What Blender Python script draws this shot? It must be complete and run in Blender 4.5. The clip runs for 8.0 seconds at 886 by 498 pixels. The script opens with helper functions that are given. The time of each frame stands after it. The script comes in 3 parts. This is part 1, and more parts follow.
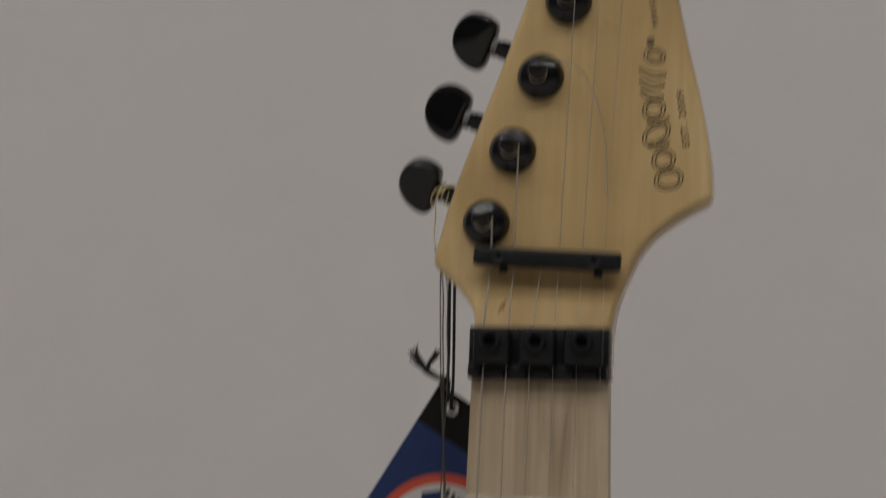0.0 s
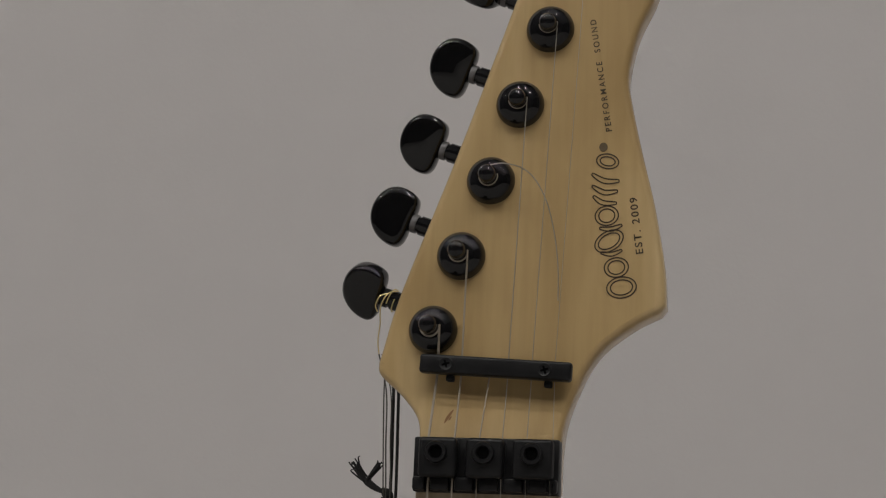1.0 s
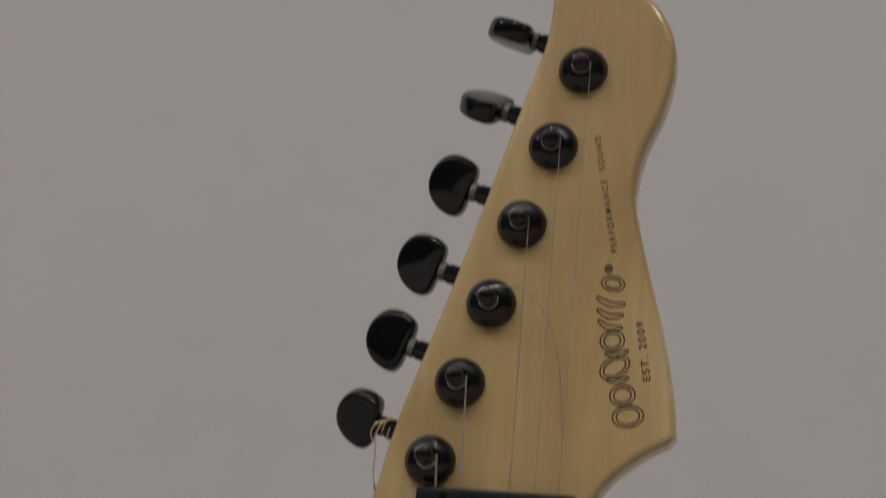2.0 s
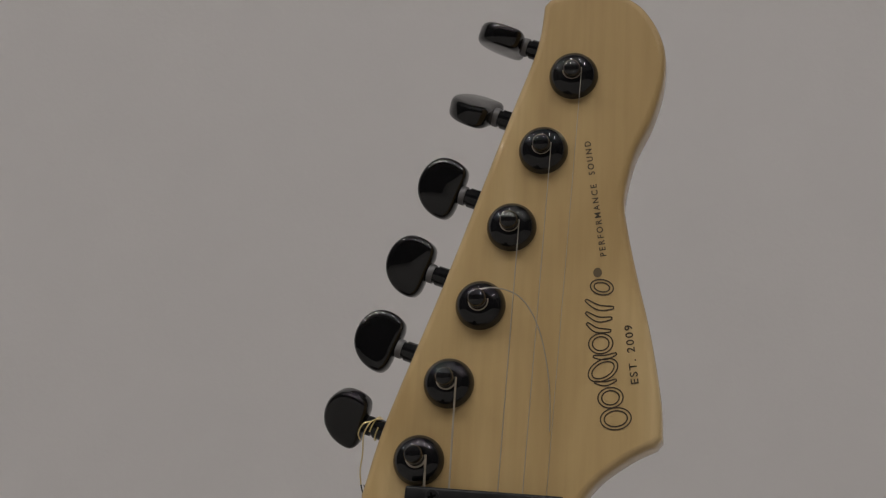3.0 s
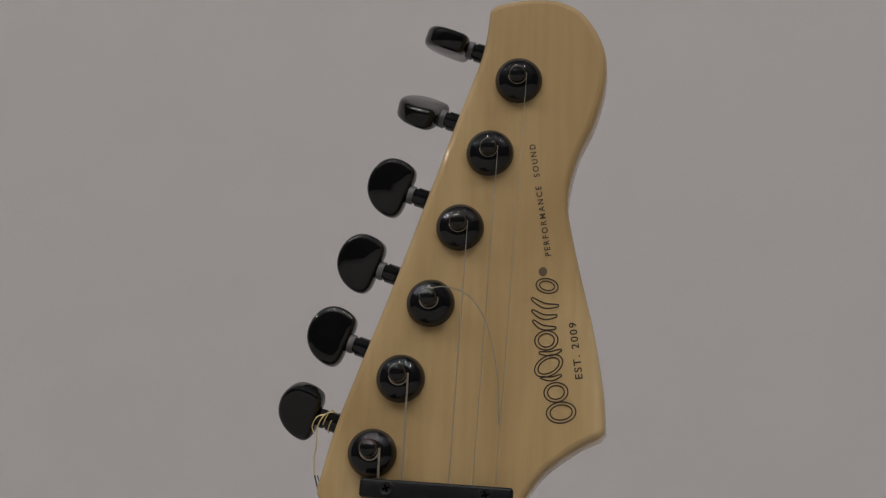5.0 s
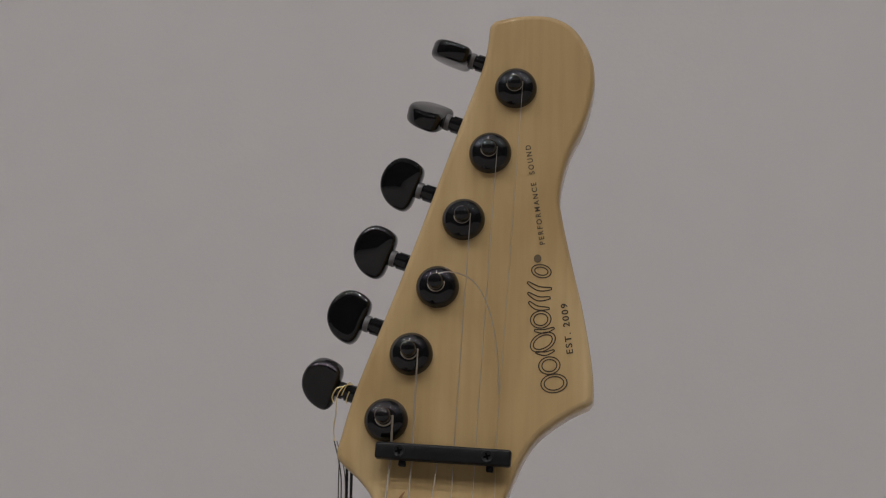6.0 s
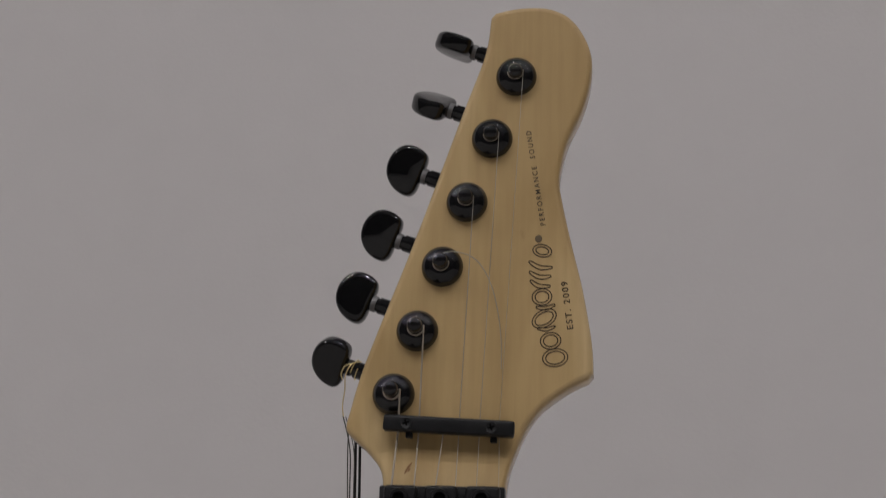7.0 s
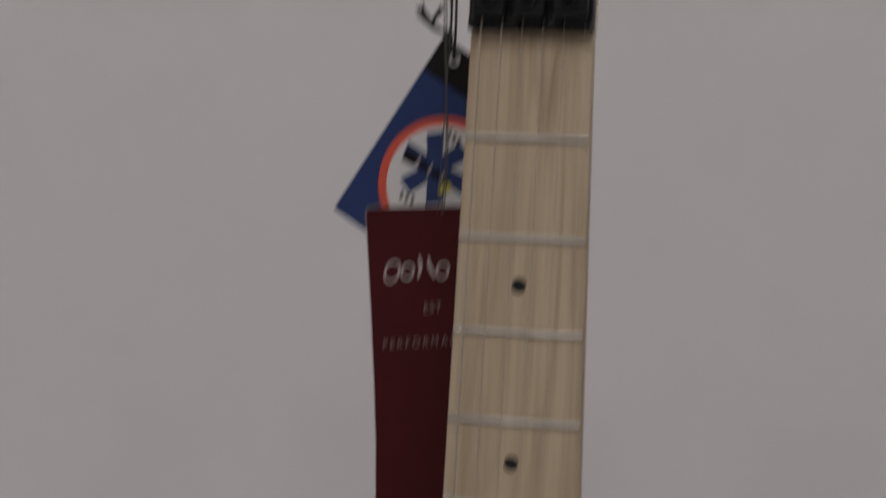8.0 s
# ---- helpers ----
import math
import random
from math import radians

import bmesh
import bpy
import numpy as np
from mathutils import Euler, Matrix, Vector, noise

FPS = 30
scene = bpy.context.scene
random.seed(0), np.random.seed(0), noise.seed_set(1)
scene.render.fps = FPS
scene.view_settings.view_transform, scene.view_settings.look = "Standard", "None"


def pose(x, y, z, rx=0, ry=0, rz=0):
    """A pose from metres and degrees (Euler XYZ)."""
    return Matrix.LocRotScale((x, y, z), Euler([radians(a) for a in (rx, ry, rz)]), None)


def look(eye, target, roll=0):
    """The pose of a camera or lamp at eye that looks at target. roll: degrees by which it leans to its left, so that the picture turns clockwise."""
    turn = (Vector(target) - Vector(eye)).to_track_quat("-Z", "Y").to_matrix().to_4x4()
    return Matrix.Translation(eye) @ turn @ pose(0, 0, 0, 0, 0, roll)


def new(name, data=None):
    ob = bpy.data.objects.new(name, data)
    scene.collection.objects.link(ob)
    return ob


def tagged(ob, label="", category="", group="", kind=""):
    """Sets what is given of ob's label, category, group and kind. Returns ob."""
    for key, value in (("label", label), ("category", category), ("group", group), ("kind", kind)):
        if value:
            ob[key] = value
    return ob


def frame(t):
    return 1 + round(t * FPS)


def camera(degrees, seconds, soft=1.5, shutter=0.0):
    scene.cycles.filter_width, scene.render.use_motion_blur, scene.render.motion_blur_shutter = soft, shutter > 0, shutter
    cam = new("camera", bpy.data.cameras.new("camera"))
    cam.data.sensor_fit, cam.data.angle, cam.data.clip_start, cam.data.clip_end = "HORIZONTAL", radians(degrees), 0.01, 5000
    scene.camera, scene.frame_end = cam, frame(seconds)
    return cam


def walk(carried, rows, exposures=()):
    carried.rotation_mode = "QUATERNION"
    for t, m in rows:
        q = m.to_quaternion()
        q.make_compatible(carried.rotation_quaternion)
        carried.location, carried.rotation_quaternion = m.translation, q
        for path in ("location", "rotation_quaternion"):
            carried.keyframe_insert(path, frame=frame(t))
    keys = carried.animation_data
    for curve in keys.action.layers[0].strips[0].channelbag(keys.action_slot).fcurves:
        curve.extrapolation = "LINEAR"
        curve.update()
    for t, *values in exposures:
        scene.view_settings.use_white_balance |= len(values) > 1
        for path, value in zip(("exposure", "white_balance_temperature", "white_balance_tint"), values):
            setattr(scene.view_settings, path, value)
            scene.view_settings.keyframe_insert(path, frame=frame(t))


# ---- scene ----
cam = camera(28.0, 8.0, soft=1.15, shutter=0.5)

PATH = [
    (0, (0.09740, -0.52940, -0.03704), (-0.36984, 1.39503, 0.24267), 2.089),
    (0.1, (0.09580, -0.52987, -0.03738), (-0.35857, 1.38984, 0.29165), 2.111),
    (0.2, (0.09419, -0.53033, -0.03772), (-0.34458, 1.38571, 0.33142), 2.134),
    (0.3, (0.09258, -0.53079, -0.03807), (-0.32658, 1.38522, 0.35333), 2.157),
    (0.4, (0.09098, -0.53126, -0.03841), (-0.31003, 1.38746, 0.35872), 2.179),
    (0.5, (0.08937, -0.53172, -0.03875), (-0.30160, 1.38878, 0.35978), 2.202),
    (0.6, (0.08899, -0.52800, -0.03874), (-0.30212, 1.39180, 0.36302), 2.274),
    (0.7, (0.08862, -0.52429, -0.03873), (-0.30531, 1.39192, 0.37719), 2.346),
    (0.8, (0.08824, -0.52057, -0.03872), (-0.30582, 1.39276, 0.39011), 2.418),
    (0.9, (0.08786, -0.51685, -0.03871), (-0.30231, 1.39890, 0.38278), 2.490),
    (1, (0.08749, -0.51314, -0.03870), (-0.29873, 1.40455, 0.37763), 2.563),
    (1.1, (0.08810, -0.50928, -0.03663), (-0.30102, 1.40709, 0.38299), 2.625),
    (1.2, (0.08871, -0.50543, -0.03456), (-0.30476, 1.40675, 0.39987), 2.687),
    (1.3, (0.08932, -0.50158, -0.03248), (-0.31531, 1.40205, 0.42845), 2.750),
    (1.4, (0.08993, -0.49773, -0.03041), (-0.31515, 1.40118, 0.44923), 2.812),
    (1.5, (0.09054, -0.49388, -0.02834), (-0.31171, 1.40548, 0.45189), 2.875),
    (1.6, (0.09001, -0.49342, -0.02807), (-0.30872, 1.40870, 0.44411), 2.858),
    (1.7, (0.08948, -0.49295, -0.02780), (-0.31169, 1.40789, 0.44747), 2.842),
    (1.8, (0.08895, -0.49248, -0.02753), (-0.31730, 1.40380, 0.46143), 2.825),
    (1.9, (0.08842, -0.49202, -0.02726), (-0.31619, 1.40095, 0.47568), 2.809),
    (2, (0.08789, -0.49155, -0.02699), (-0.31472, 1.39514, 0.50056), 2.792),
    (2.1, (0.08396, -0.49243, -0.03102), (-0.30352, 1.38949, 0.52419), 2.983),
    (2.2, (0.08002, -0.49330, -0.03505), (-0.29493, 1.38413, 0.54344), 3.173),
    (3.3, (0.07450, -0.49637, -0.03108), (-0.24597, 1.40263, 0.50842), 3.126),
    (3.4, (0.07232, -0.49653, -0.03068), (-0.22942, 1.40554, 0.50887), 3.055),
    (3.5, (0.07013, -0.49668, -0.03028), (-0.21389, 1.40971, 0.50359), 2.984),
    (3.6, (0.06956, -0.49650, -0.02984), (-0.20449, 1.41431, 0.49332), 2.908),
    (3.8, (0.06841, -0.49614, -0.02896), (-0.20205, 1.42198, 0.46869), 2.755),
    (4, (0.06727, -0.49578, -0.02808), (-0.19696, 1.42358, 0.46813), 2.602),
    (4.2, (0.06593, -0.49567, -0.02756), (-0.18370, 1.42631, 0.46611), 2.563),
    (4.3, (0.06525, -0.49561, -0.02730), (-0.18176, 1.42724, 0.46428), 2.544),
    (4.4, (0.06458, -0.49555, -0.02703), (-0.18221, 1.42941, 0.45631), 2.524),
    (4.5, (0.06391, -0.49549, -0.02677), (-0.18277, 1.42943, 0.45679), 2.505),
    (4.6, (0.06393, -0.49968, -0.02417), (-0.18240, 1.42498, 0.46059), 2.453),
    (4.7, (0.06394, -0.50387, -0.02157), (-0.17907, 1.41810, 0.47539), 2.402),
    (5.8, (0.06787, -0.57817, -0.04003), (-0.15725, 1.34646, 0.45507), 2.274),
    (6, (0.06947, -0.58462, -0.04458), (-0.16235, 1.33802, 0.45510), 2.140),
    (6.2, (0.07101, -0.59326, -0.05077), (-0.16038, 1.32550, 0.46385), 2.028),
    (6.5, (0.07331, -0.60622, -0.06004), (-0.16669, 1.30723, 0.47016), 1.861),
    (6.8, (0.07121, -0.60372, -0.06621), (-0.16224, 1.30884, 0.47008), 1.840),
    (7, (0.06982, -0.60206, -0.07032), (-0.15943, 1.30949, 0.47139), 1.825),
    (7.2, (0.06737, -0.59967, -0.08046), (-0.14905, 1.31173, 0.46697), 1.847),
    (7.3, (0.06615, -0.59848, -0.08554), (-0.14637, 1.31287, 0.46361), 1.858),
    (7.4, (0.05886, -0.59936, -0.09690), (-0.13093, 1.31887, 0.43637), 1.655),
    (7.5, (0.06370, -0.59610, -0.09568), (-0.16872, 1.33444, 0.37228), 1.880),
    (7.6, (0.08223, -0.59798, -0.09431), (-0.22009, 1.34039, 0.29468), 2.499),
    (7.7, (0.10292, -0.59919, -0.07574), (-0.28387, 1.34879, 0.16043), 2.500),
    (7.8, (0.12187, -0.60086, -0.05259), (-0.34331, 1.34292, 0.02028), 2.825),
    (7.9, (0.12496, -0.59597, -0.05979), (-0.36101, 1.34403, -0.04463), 2.751),
    (8, (0.11676, -0.59700, -0.05800), (-0.35226, 1.34638, -0.11543), 2.546),
    (8.1, (0.10855, -0.59804, -0.05621), (-0.34289, 1.34601, -0.18604), 2.341),
]
walk(cam, [(t, look(eye, target, roll)) for t, eye, target, roll in PATH],
     exposures=[(0, 0.04, 6500, 10), (2, 0.0, 6500, 10), (4.5, 0.04, 6400, 12), (6, 0.1, 6320, 13), (7, 0.05, 6280, 14), (7.5, 0.05, 6280, 14), (8, 0.16, 6280, 15)])

# ---------------------------------------------------------------- world and light
world = bpy.data.worlds.new("hall_air")
scene.world = world
world.use_nodes = True
world.node_tree.nodes["Background"].inputs[0].default_value = (0.5, 0.48, 0.47, 1)
world.node_tree.nodes["Background"].inputs[1].default_value = 0.05
LAMP_POWER = 490.0
LAMP_COLOUR = (1.0, 0.965, 0.915)
MM = 0.001


# ---------------------------------------------------------------- materials
def material(name, colour, rough=0.5, metal=0.0, coat=0.0, coat_rough=0.05, spec=0.5):
    m = bpy.data.materials.new(name)
    m.use_nodes = True
    b = m.node_tree.nodes["Principled BSDF"]
    b.inputs["Base Color"].default_value = (*colour, 1)
    b.inputs["Roughness"].default_value = rough
    b.inputs["Metallic"].default_value = metal
    b.inputs["Coat Weight"].default_value = coat
    b.inputs["Coat Roughness"].default_value = coat_rough
    b.inputs["Specular IOR Level"].default_value = spec
    return m


def node(m, kind, **values):
    n = m.node_tree.nodes.new(kind)
    for key, value in values.items():
        n.inputs[key].default_value = value
    return n


def link(m, a, out, b, into):
    m.node_tree.links.new(a.outputs[out], b.inputs[into])


def place(m, scale):
    """Object coordinates stretched by scale."""
    at = node(m, "ShaderNodeTexCoord")
    mp = node(m, "ShaderNodeMapping", Scale=scale)
    link(m, at, "Object", mp, "Vector")
    return mp


def ramp(m, stops):
    r = m.node_tree.nodes.new("ShaderNodeValToRGB")
    while len(r.color_ramp.elements) < len(stops):
        r.color_ramp.elements.new(0.5)
    for e, (pos, c) in zip(r.color_ramp.elements, stops):
        e.position, e.color = pos, (*c, 1)
    return r


def varied(m, scale, stops, detail=6.0, noise_scale=1.0, distortion=0.0):
    """Colour from stretched noise; returns the ramp."""
    b = m.node_tree.nodes["Principled BSDF"]
    mp = place(m, scale)
    n = node(m, "ShaderNodeTexNoise", Scale=noise_scale, Detail=detail, Distortion=distortion)
    link(m, mp, "Vector", n, "Vector")
    r = ramp(m, stops)
    link(m, n, "Fac", r, "Fac")
    link(m, r, "Color", b, "Base Color")
    return r


def bumped(m, scale, strength, distance, noise_scale=1.0, detail=4.0):
    b = m.node_tree.nodes["Principled BSDF"]
    mp = place(m, scale)
    n = node(m, "ShaderNodeTexNoise", Scale=noise_scale, Detail=detail)
    link(m, mp, "Vector", n, "Vector")
    bp = node(m, "ShaderNodeBump", Strength=strength, Distance=distance)
    link(m, n, "Fac", bp, "Height")
    link(m, bp, "Normal", b, "Normal")


def mixed_grain(m, coarse, fine, amount, fine_scale, fine_colours):
    """Fine grain laid over the coarse colour by multiplication."""
    b = m.node_tree.nodes["Principled BSDF"]
    mp = place(m, fine)
    n = node(m, "ShaderNodeTexNoise", Scale=fine_scale, Detail=3.0)
    link(m, mp, "Vector", n, "Vector")
    r = ramp(m, fine_colours)
    link(m, n, "Fac", r, "Fac")
    mix = m.node_tree.nodes.new("ShaderNodeMix")
    mix.data_type, mix.blend_type = "RGBA", "MULTIPLY"
    mix.inputs[0].default_value = amount
    m.node_tree.links.new(coarse.outputs["Color"], mix.inputs[6])
    m.node_tree.links.new(r.outputs["Color"], mix.inputs[7])
    m.node_tree.links.new(mix.outputs[2], b.inputs["Base Color"])


# lacquered maple of the headstock: warm amber tint, faint upright grain
maple_gloss = material("lacquered_maple", (0.6, 0.4, 0.18), 0.45, coat=0.85, coat_rough=0.03, spec=0.3)
c = varied(maple_gloss, (34, 30, 9), [(0.25, (0.450, 0.304, 0.131)), (0.5, (0.560, 0.393, 0.182)), (0.72, (0.660, 0.486, 0.250))], 3.0, 1.0, 0.8)
mixed_grain(maple_gloss, c, (520, 300, 26), 0.40, 1.0, [(0.3, (0.84, 0.82, 0.78)), (0.6, (1, 1, 1))])
bumped(maple_gloss, (60, 30, 14), 0.06, 0.0006)

# satin maple of the fingerboard and the neck: paler, with darker streaks along the grain
maple_satin = material("satin_maple", (0.55, 0.45, 0.32), 0.5)
c = varied(maple_satin, (78, 60, 5.5), [(0.32, (0.270, 0.198, 0.125)), (0.44, (0.420, 0.326, 0.217)), (0.58, (0.505, 0.400, 0.274)), (0.8, (0.56, 0.455, 0.320))], 4.0, 1.0, 1.7)
mixed_grain(maple_satin, c, (520, 300, 16), 0.42, 1.0, [(0.3, (0.74, 0.71, 0.66)), (0.62, (1, 1, 1))])
bumped(maple_satin, (900, 300, 30), 0.08, 0.0003)

black_gloss = material("black_plated_metal", (0.004, 0.004, 0.0045), 0.4, coat=1.0, coat_rough=0.015, spec=0.05)
black_gloss.node_tree.nodes["Principled BSDF"].inputs["Coat IOR"].default_value = 1.5
bumped(black_gloss, (160, 160, 160), 0.02, 0.0004)
black_cap = material("black_satin_plated_metal", (0.005, 0.005, 0.006), 0.5, coat=1.0, coat_rough=0.02, spec=0.06)
black_cap.node_tree.nodes["Principled BSDF"].inputs["Coat IOR"].default_value = 1.5
bumped(black_cap, (240, 240, 240), 0.03, 0.0004)
black_matt = material("black_powder_coated_metal", (0.012, 0.012, 0.014), 0.40, spec=0.26)
varied(black_matt, (180, 180, 180), [(0.3, (0.008, 0.008, 0.009)), (0.7, (0.016, 0.016, 0.017))])
bumped(black_matt, (1500, 1500, 1500), 0.10, 0.0002)
# near-black colour that stands in for the shade inside screw recesses
recess_shade = material("recess_shade_black", (0.002, 0.002, 0.002), 0.9, spec=0.05)
grey_nylon = material("grey_nylon", (0.16, 0.155, 0.16), 0.45)
steel = material("plain_steel_wire", (0.52, 0.49, 0.43), 0.40, 0.70)
wound = material("wound_nickel_wire", (0.48, 0.42, 0.34), 0.42, 0.5)
bumped(wound, (200, 200, 4200), 0.5, 0.0002)
nickel = material("nickel_silver", (0.50, 0.49, 0.46), 0.33, 0.9)
ink = material("dark_brown_ink", (0.055, 0.038, 0.020), 0.5, coat=0.8, coat_rough=0.07)
ink_soft = material("brown_ink_dot", (0.13, 0.090, 0.045), 0.5, coat=0.8, coat_rough=0.07)
scuff_brown = material("brown_scuff", (0.27, 0.135, 0.045), 0.6)
card_blue = material("blue_printed_card", (0.012, 0.035, 0.17), 0.45)
varied(card_blue, (60, 60, 60), [(0.3, (0.009, 0.025, 0.096)), (0.7, (0.012, 0.031, 0.118))])
card_black = material("black_printed_card", (0.007, 0.005, 0.005), 0.6, spec=0.2)
card_red = material("dark_red_card", (0.065, 0.004, 0.005), 0.6, spec=0.2)
varied(card_red, (45, 45, 45), [(0.3, (0.043, 0.0030, 0.0040)), (0.7, (0.056, 0.0040, 0.0052))])
card_edge = material("white_card_core", (0.72, 0.71, 0.70), 0.7)
print_white = material("white_print", (0.56, 0.55, 0.535), 0.5)
print_silver = material("silver_print", (0.37, 0.32, 0.30), 0.4)
print_dim = material("dim_silver_print", (0.20, 0.155, 0.145), 0.5)
print_orange = material("orange_red_print", (0.55, 0.075, 0.035), 0.5)
print_yellow = material("olive_yellow_print", (0.45, 0.38, 0.05), 0.5)
cord_black = material("black_waxed_cord", (0.012, 0.012, 0.013), 0.75)
bumped(cord_black, (1200, 1200, 1200), 0.4, 0.0005)
thread_gold = material("gold_metal_thread", (0.85, 0.70, 0.36), 0.32, 0.7)
thread_grey = material("thin_dark_thread", (0.07, 0.065, 0.055), 0.5)
wall_paint = material("warm_grey_wall_paint", (0.55, 0.52, 0.52), 0.75, spec=0.3)
c = varied(wall_paint, (1.4, 1.4, 1.4), [(0.3, (0.635, 0.610, 0.606)), (0.7, (0.672, 0.645, 0.642))], 4.0)
mixed_grain(wall_paint, c, (30, 30, 30), 0.35, 1.0, [(0.3, (0.955, 0.955, 0.955)), (0.7, (1, 1, 1))])
bumped(wall_paint, (420, 420, 420), 0.12, 0.0006)
hall_dark = material("dark_hall_paint", (0.05, 0.05, 0.055), 0.8)
varied(hall_dark, (0.6, 0.6, 0.6), [(0.3, (0.024, 0.024, 0.027)), (0.7, (0.040, 0.039, 0.042))])
floor_mat = material("grey_floor", (0.26, 0.25, 0.24), 0.6)
varied(floor_mat, (3, 3, 3), [(0.3, (0.34, 0.328, 0.318)), (0.7, (0.41, 0.396, 0.384))])
housing_white = material("white_lamp_housing", (0.7, 0.7, 0.7), 0.5)
glow = bpy.data.materials.new("lamp_glow")
glow.use_nodes = True
glow.node_tree.nodes.clear()
em = glow.node_tree.nodes.new("ShaderNodeEmission")
em.inputs[0].default_value, em.inputs[1].default_value = (*LAMP_COLOUR, 1), LAMP_POWER
go = glow.node_tree.nodes.new("ShaderNodeOutputMaterial")
glow.node_tree.links.new(em.outputs[0], go.inputs[0])


# ---------------------------------------------------------------- mesh helpers
from mathutils import geometry


def mesh_object(name, bm, mat, smooth=38):
    bmesh.ops.recalc_face_normals(bm, faces=bm.faces)
    me = bpy.data.meshes.new(name)
    bm.to_mesh(me)
    bm.free()
    me.materials.append(mat)
    if smooth:
        me.polygons.foreach_set("use_smooth", [True] * len(me.polygons))
        me.set_sharp_from_angle(angle=radians(smooth))
    return new(name, me)


def part(name, bm, mat, parent, label="", smooth=38):
    """One mesh under a thing or a part; its mesh is given in world metres."""
    ob = mesh_object(name, bm, mat, smooth)
    ob.parent = parent
    if parent.type == "EMPTY":
        ob.location = -parent.location
    return tagged(ob, label) if label else ob


def thing(name, at, label, category, group="", kind=""):
    ob = new(name)
    ob.location = at
    ob.empty_display_size = 0.02
    return tagged(ob, label, category, group, kind)


def box(bm, m, size, bevel=0.0, segments=2):
    """A box of that size about the origin of m."""
    made = bmesh.ops.create_cube(bm, size=1.0, matrix=m @ Matrix.Diagonal((*size, 1)))
    if bevel:
        edges = {e for v in made["verts"] for e in v.link_edges}
        bmesh.ops.bevel(bm, geom=list(edges), offset=bevel, segments=segments, profile=0.5, affect="EDGES")


def lathe(bm, m, profile, steps=40):
    """Turns (radius, height) pairs round the z axis of m."""
    rings = []
    for r, h in profile:
        if r < 1e-7:
            rings.append([bm.verts.new(m @ Vector((0, 0, h)))])
        else:
            rings.append([bm.verts.new(m @ Vector((r * math.cos(2 * math.pi * k / steps), r * math.sin(2 * math.pi * k / steps), h))) for k in range(steps)])
    for a, b in zip(rings, rings[1:]):
        for k in range(steps):
            q = (k + 1) % steps
            if len(a) == 1 and len(b) > 1:
                bm.faces.new((a[0], b[k], b[q]))
            elif len(b) == 1 and len(a) > 1:
                bm.faces.new((a[k], a[q], b[0]))
            elif len(a) > 1:
                bm.faces.new((a[k], a[q], b[q], b[k]))


def spline(points, per=8, closed=False):
    """A smooth line through points of two or three numbers."""
    pts = [Vector(p) for p in points]
    n, out = len(pts), []
    for i in range(n if closed else n - 1):
        p0 = pts[i - 1] if closed or i else pts[0]
        p1, p2 = pts[i], pts[(i + 1) % n]
        p3 = pts[(i + 2) % n] if closed or i + 2 < n else pts[-1]
        for k in range(per):
            t = k / per
            out.append(0.5 * (2 * p1 + (p2 - p0) * t + (2 * p0 - 5 * p1 + 4 * p2 - p3) * t * t + (3 * p1 - p0 - 3 * p2 + p3) * t ** 3))
    if not closed:
        out.append(pts[-1])
    return out


def tube(bm, line, radius, sides=8):
    """A round wire along a line."""
    rings = []
    for i, p in enumerate(line):
        d = (line[min(i + 1, len(line) - 1)] - line[max(i - 1, 0)]).normalized()
        a = d.cross(Vector((0.13, 1, 0.07))).normalized()
        b = d.cross(a)
        r = radius(i / (len(line) - 1)) if callable(radius) else radius
        rings.append([bm.verts.new(p + r * (a * math.cos(2 * math.pi * k / sides) + b * math.sin(2 * math.pi * k / sides))) for k in range(sides)])
    for a, b in zip(rings, rings[1:]):
        for k in range(sides):
            bm.faces.new((a[k], a[(k + 1) % sides], b[(k + 1) % sides], b[k]))
    bm.faces.new(rings[0][::-1])
    bm.faces.new(rings[-1])


def plate(bm, m, outline, low, high):
    """A flat closed outline in the xy plane of m, from height low to high."""
    a = [bm.verts.new(m @ Vector((p[0], p[1], low))) for p in outline]
    b = [bm.verts.new(m @ Vector((p[0], p[1], high))) for p in outline]
    n = len(outline)
    for k in range(n):
        bm.faces.new((a[k], a[(k + 1) % n], b[(k + 1) % n], b[k]))
    bm.faces.new(a[::-1])
    bm.faces.new(b)


def inset(outline, d):
    """A counter-clockwise outline moved inwards by d, with no crossing at tight corners."""
    n, out = len(outline), []
    for i in range(n):
        e1 = (outline[i] - outline[i - 1]).normalized()
        e2 = (outline[(i + 1) % n] - outline[i]).normalized()
        k = Vector((-e1.y - e2.y, e1.x + e2.x)).normalized()
        out.append(outline[i] + k * d)
    if d <= 0:
        return out
    a = np.array([tuple(p) for p in outline])
    e = np.roll(a, -1, 0) - a
    q = np.array([tuple(p) for p in out])
    for turn in range(12):
        t = np.clip(((q[:, None] - a) * e).sum(2) / np.maximum((e * e).sum(1), 1e-18), 0, 1)
        gap = q[:, None] - (a + t[..., None] * e)
        far = np.sqrt((gap ** 2).sum(2))
        k = far.argmin(1)
        near = far[np.arange(n), k]
        push = gap[np.arange(n), k] / np.maximum(near, 1e-9)[:, None]
        q += push * np.maximum(d - near, 0)[:, None]
    return [Vector(p) for p in q]


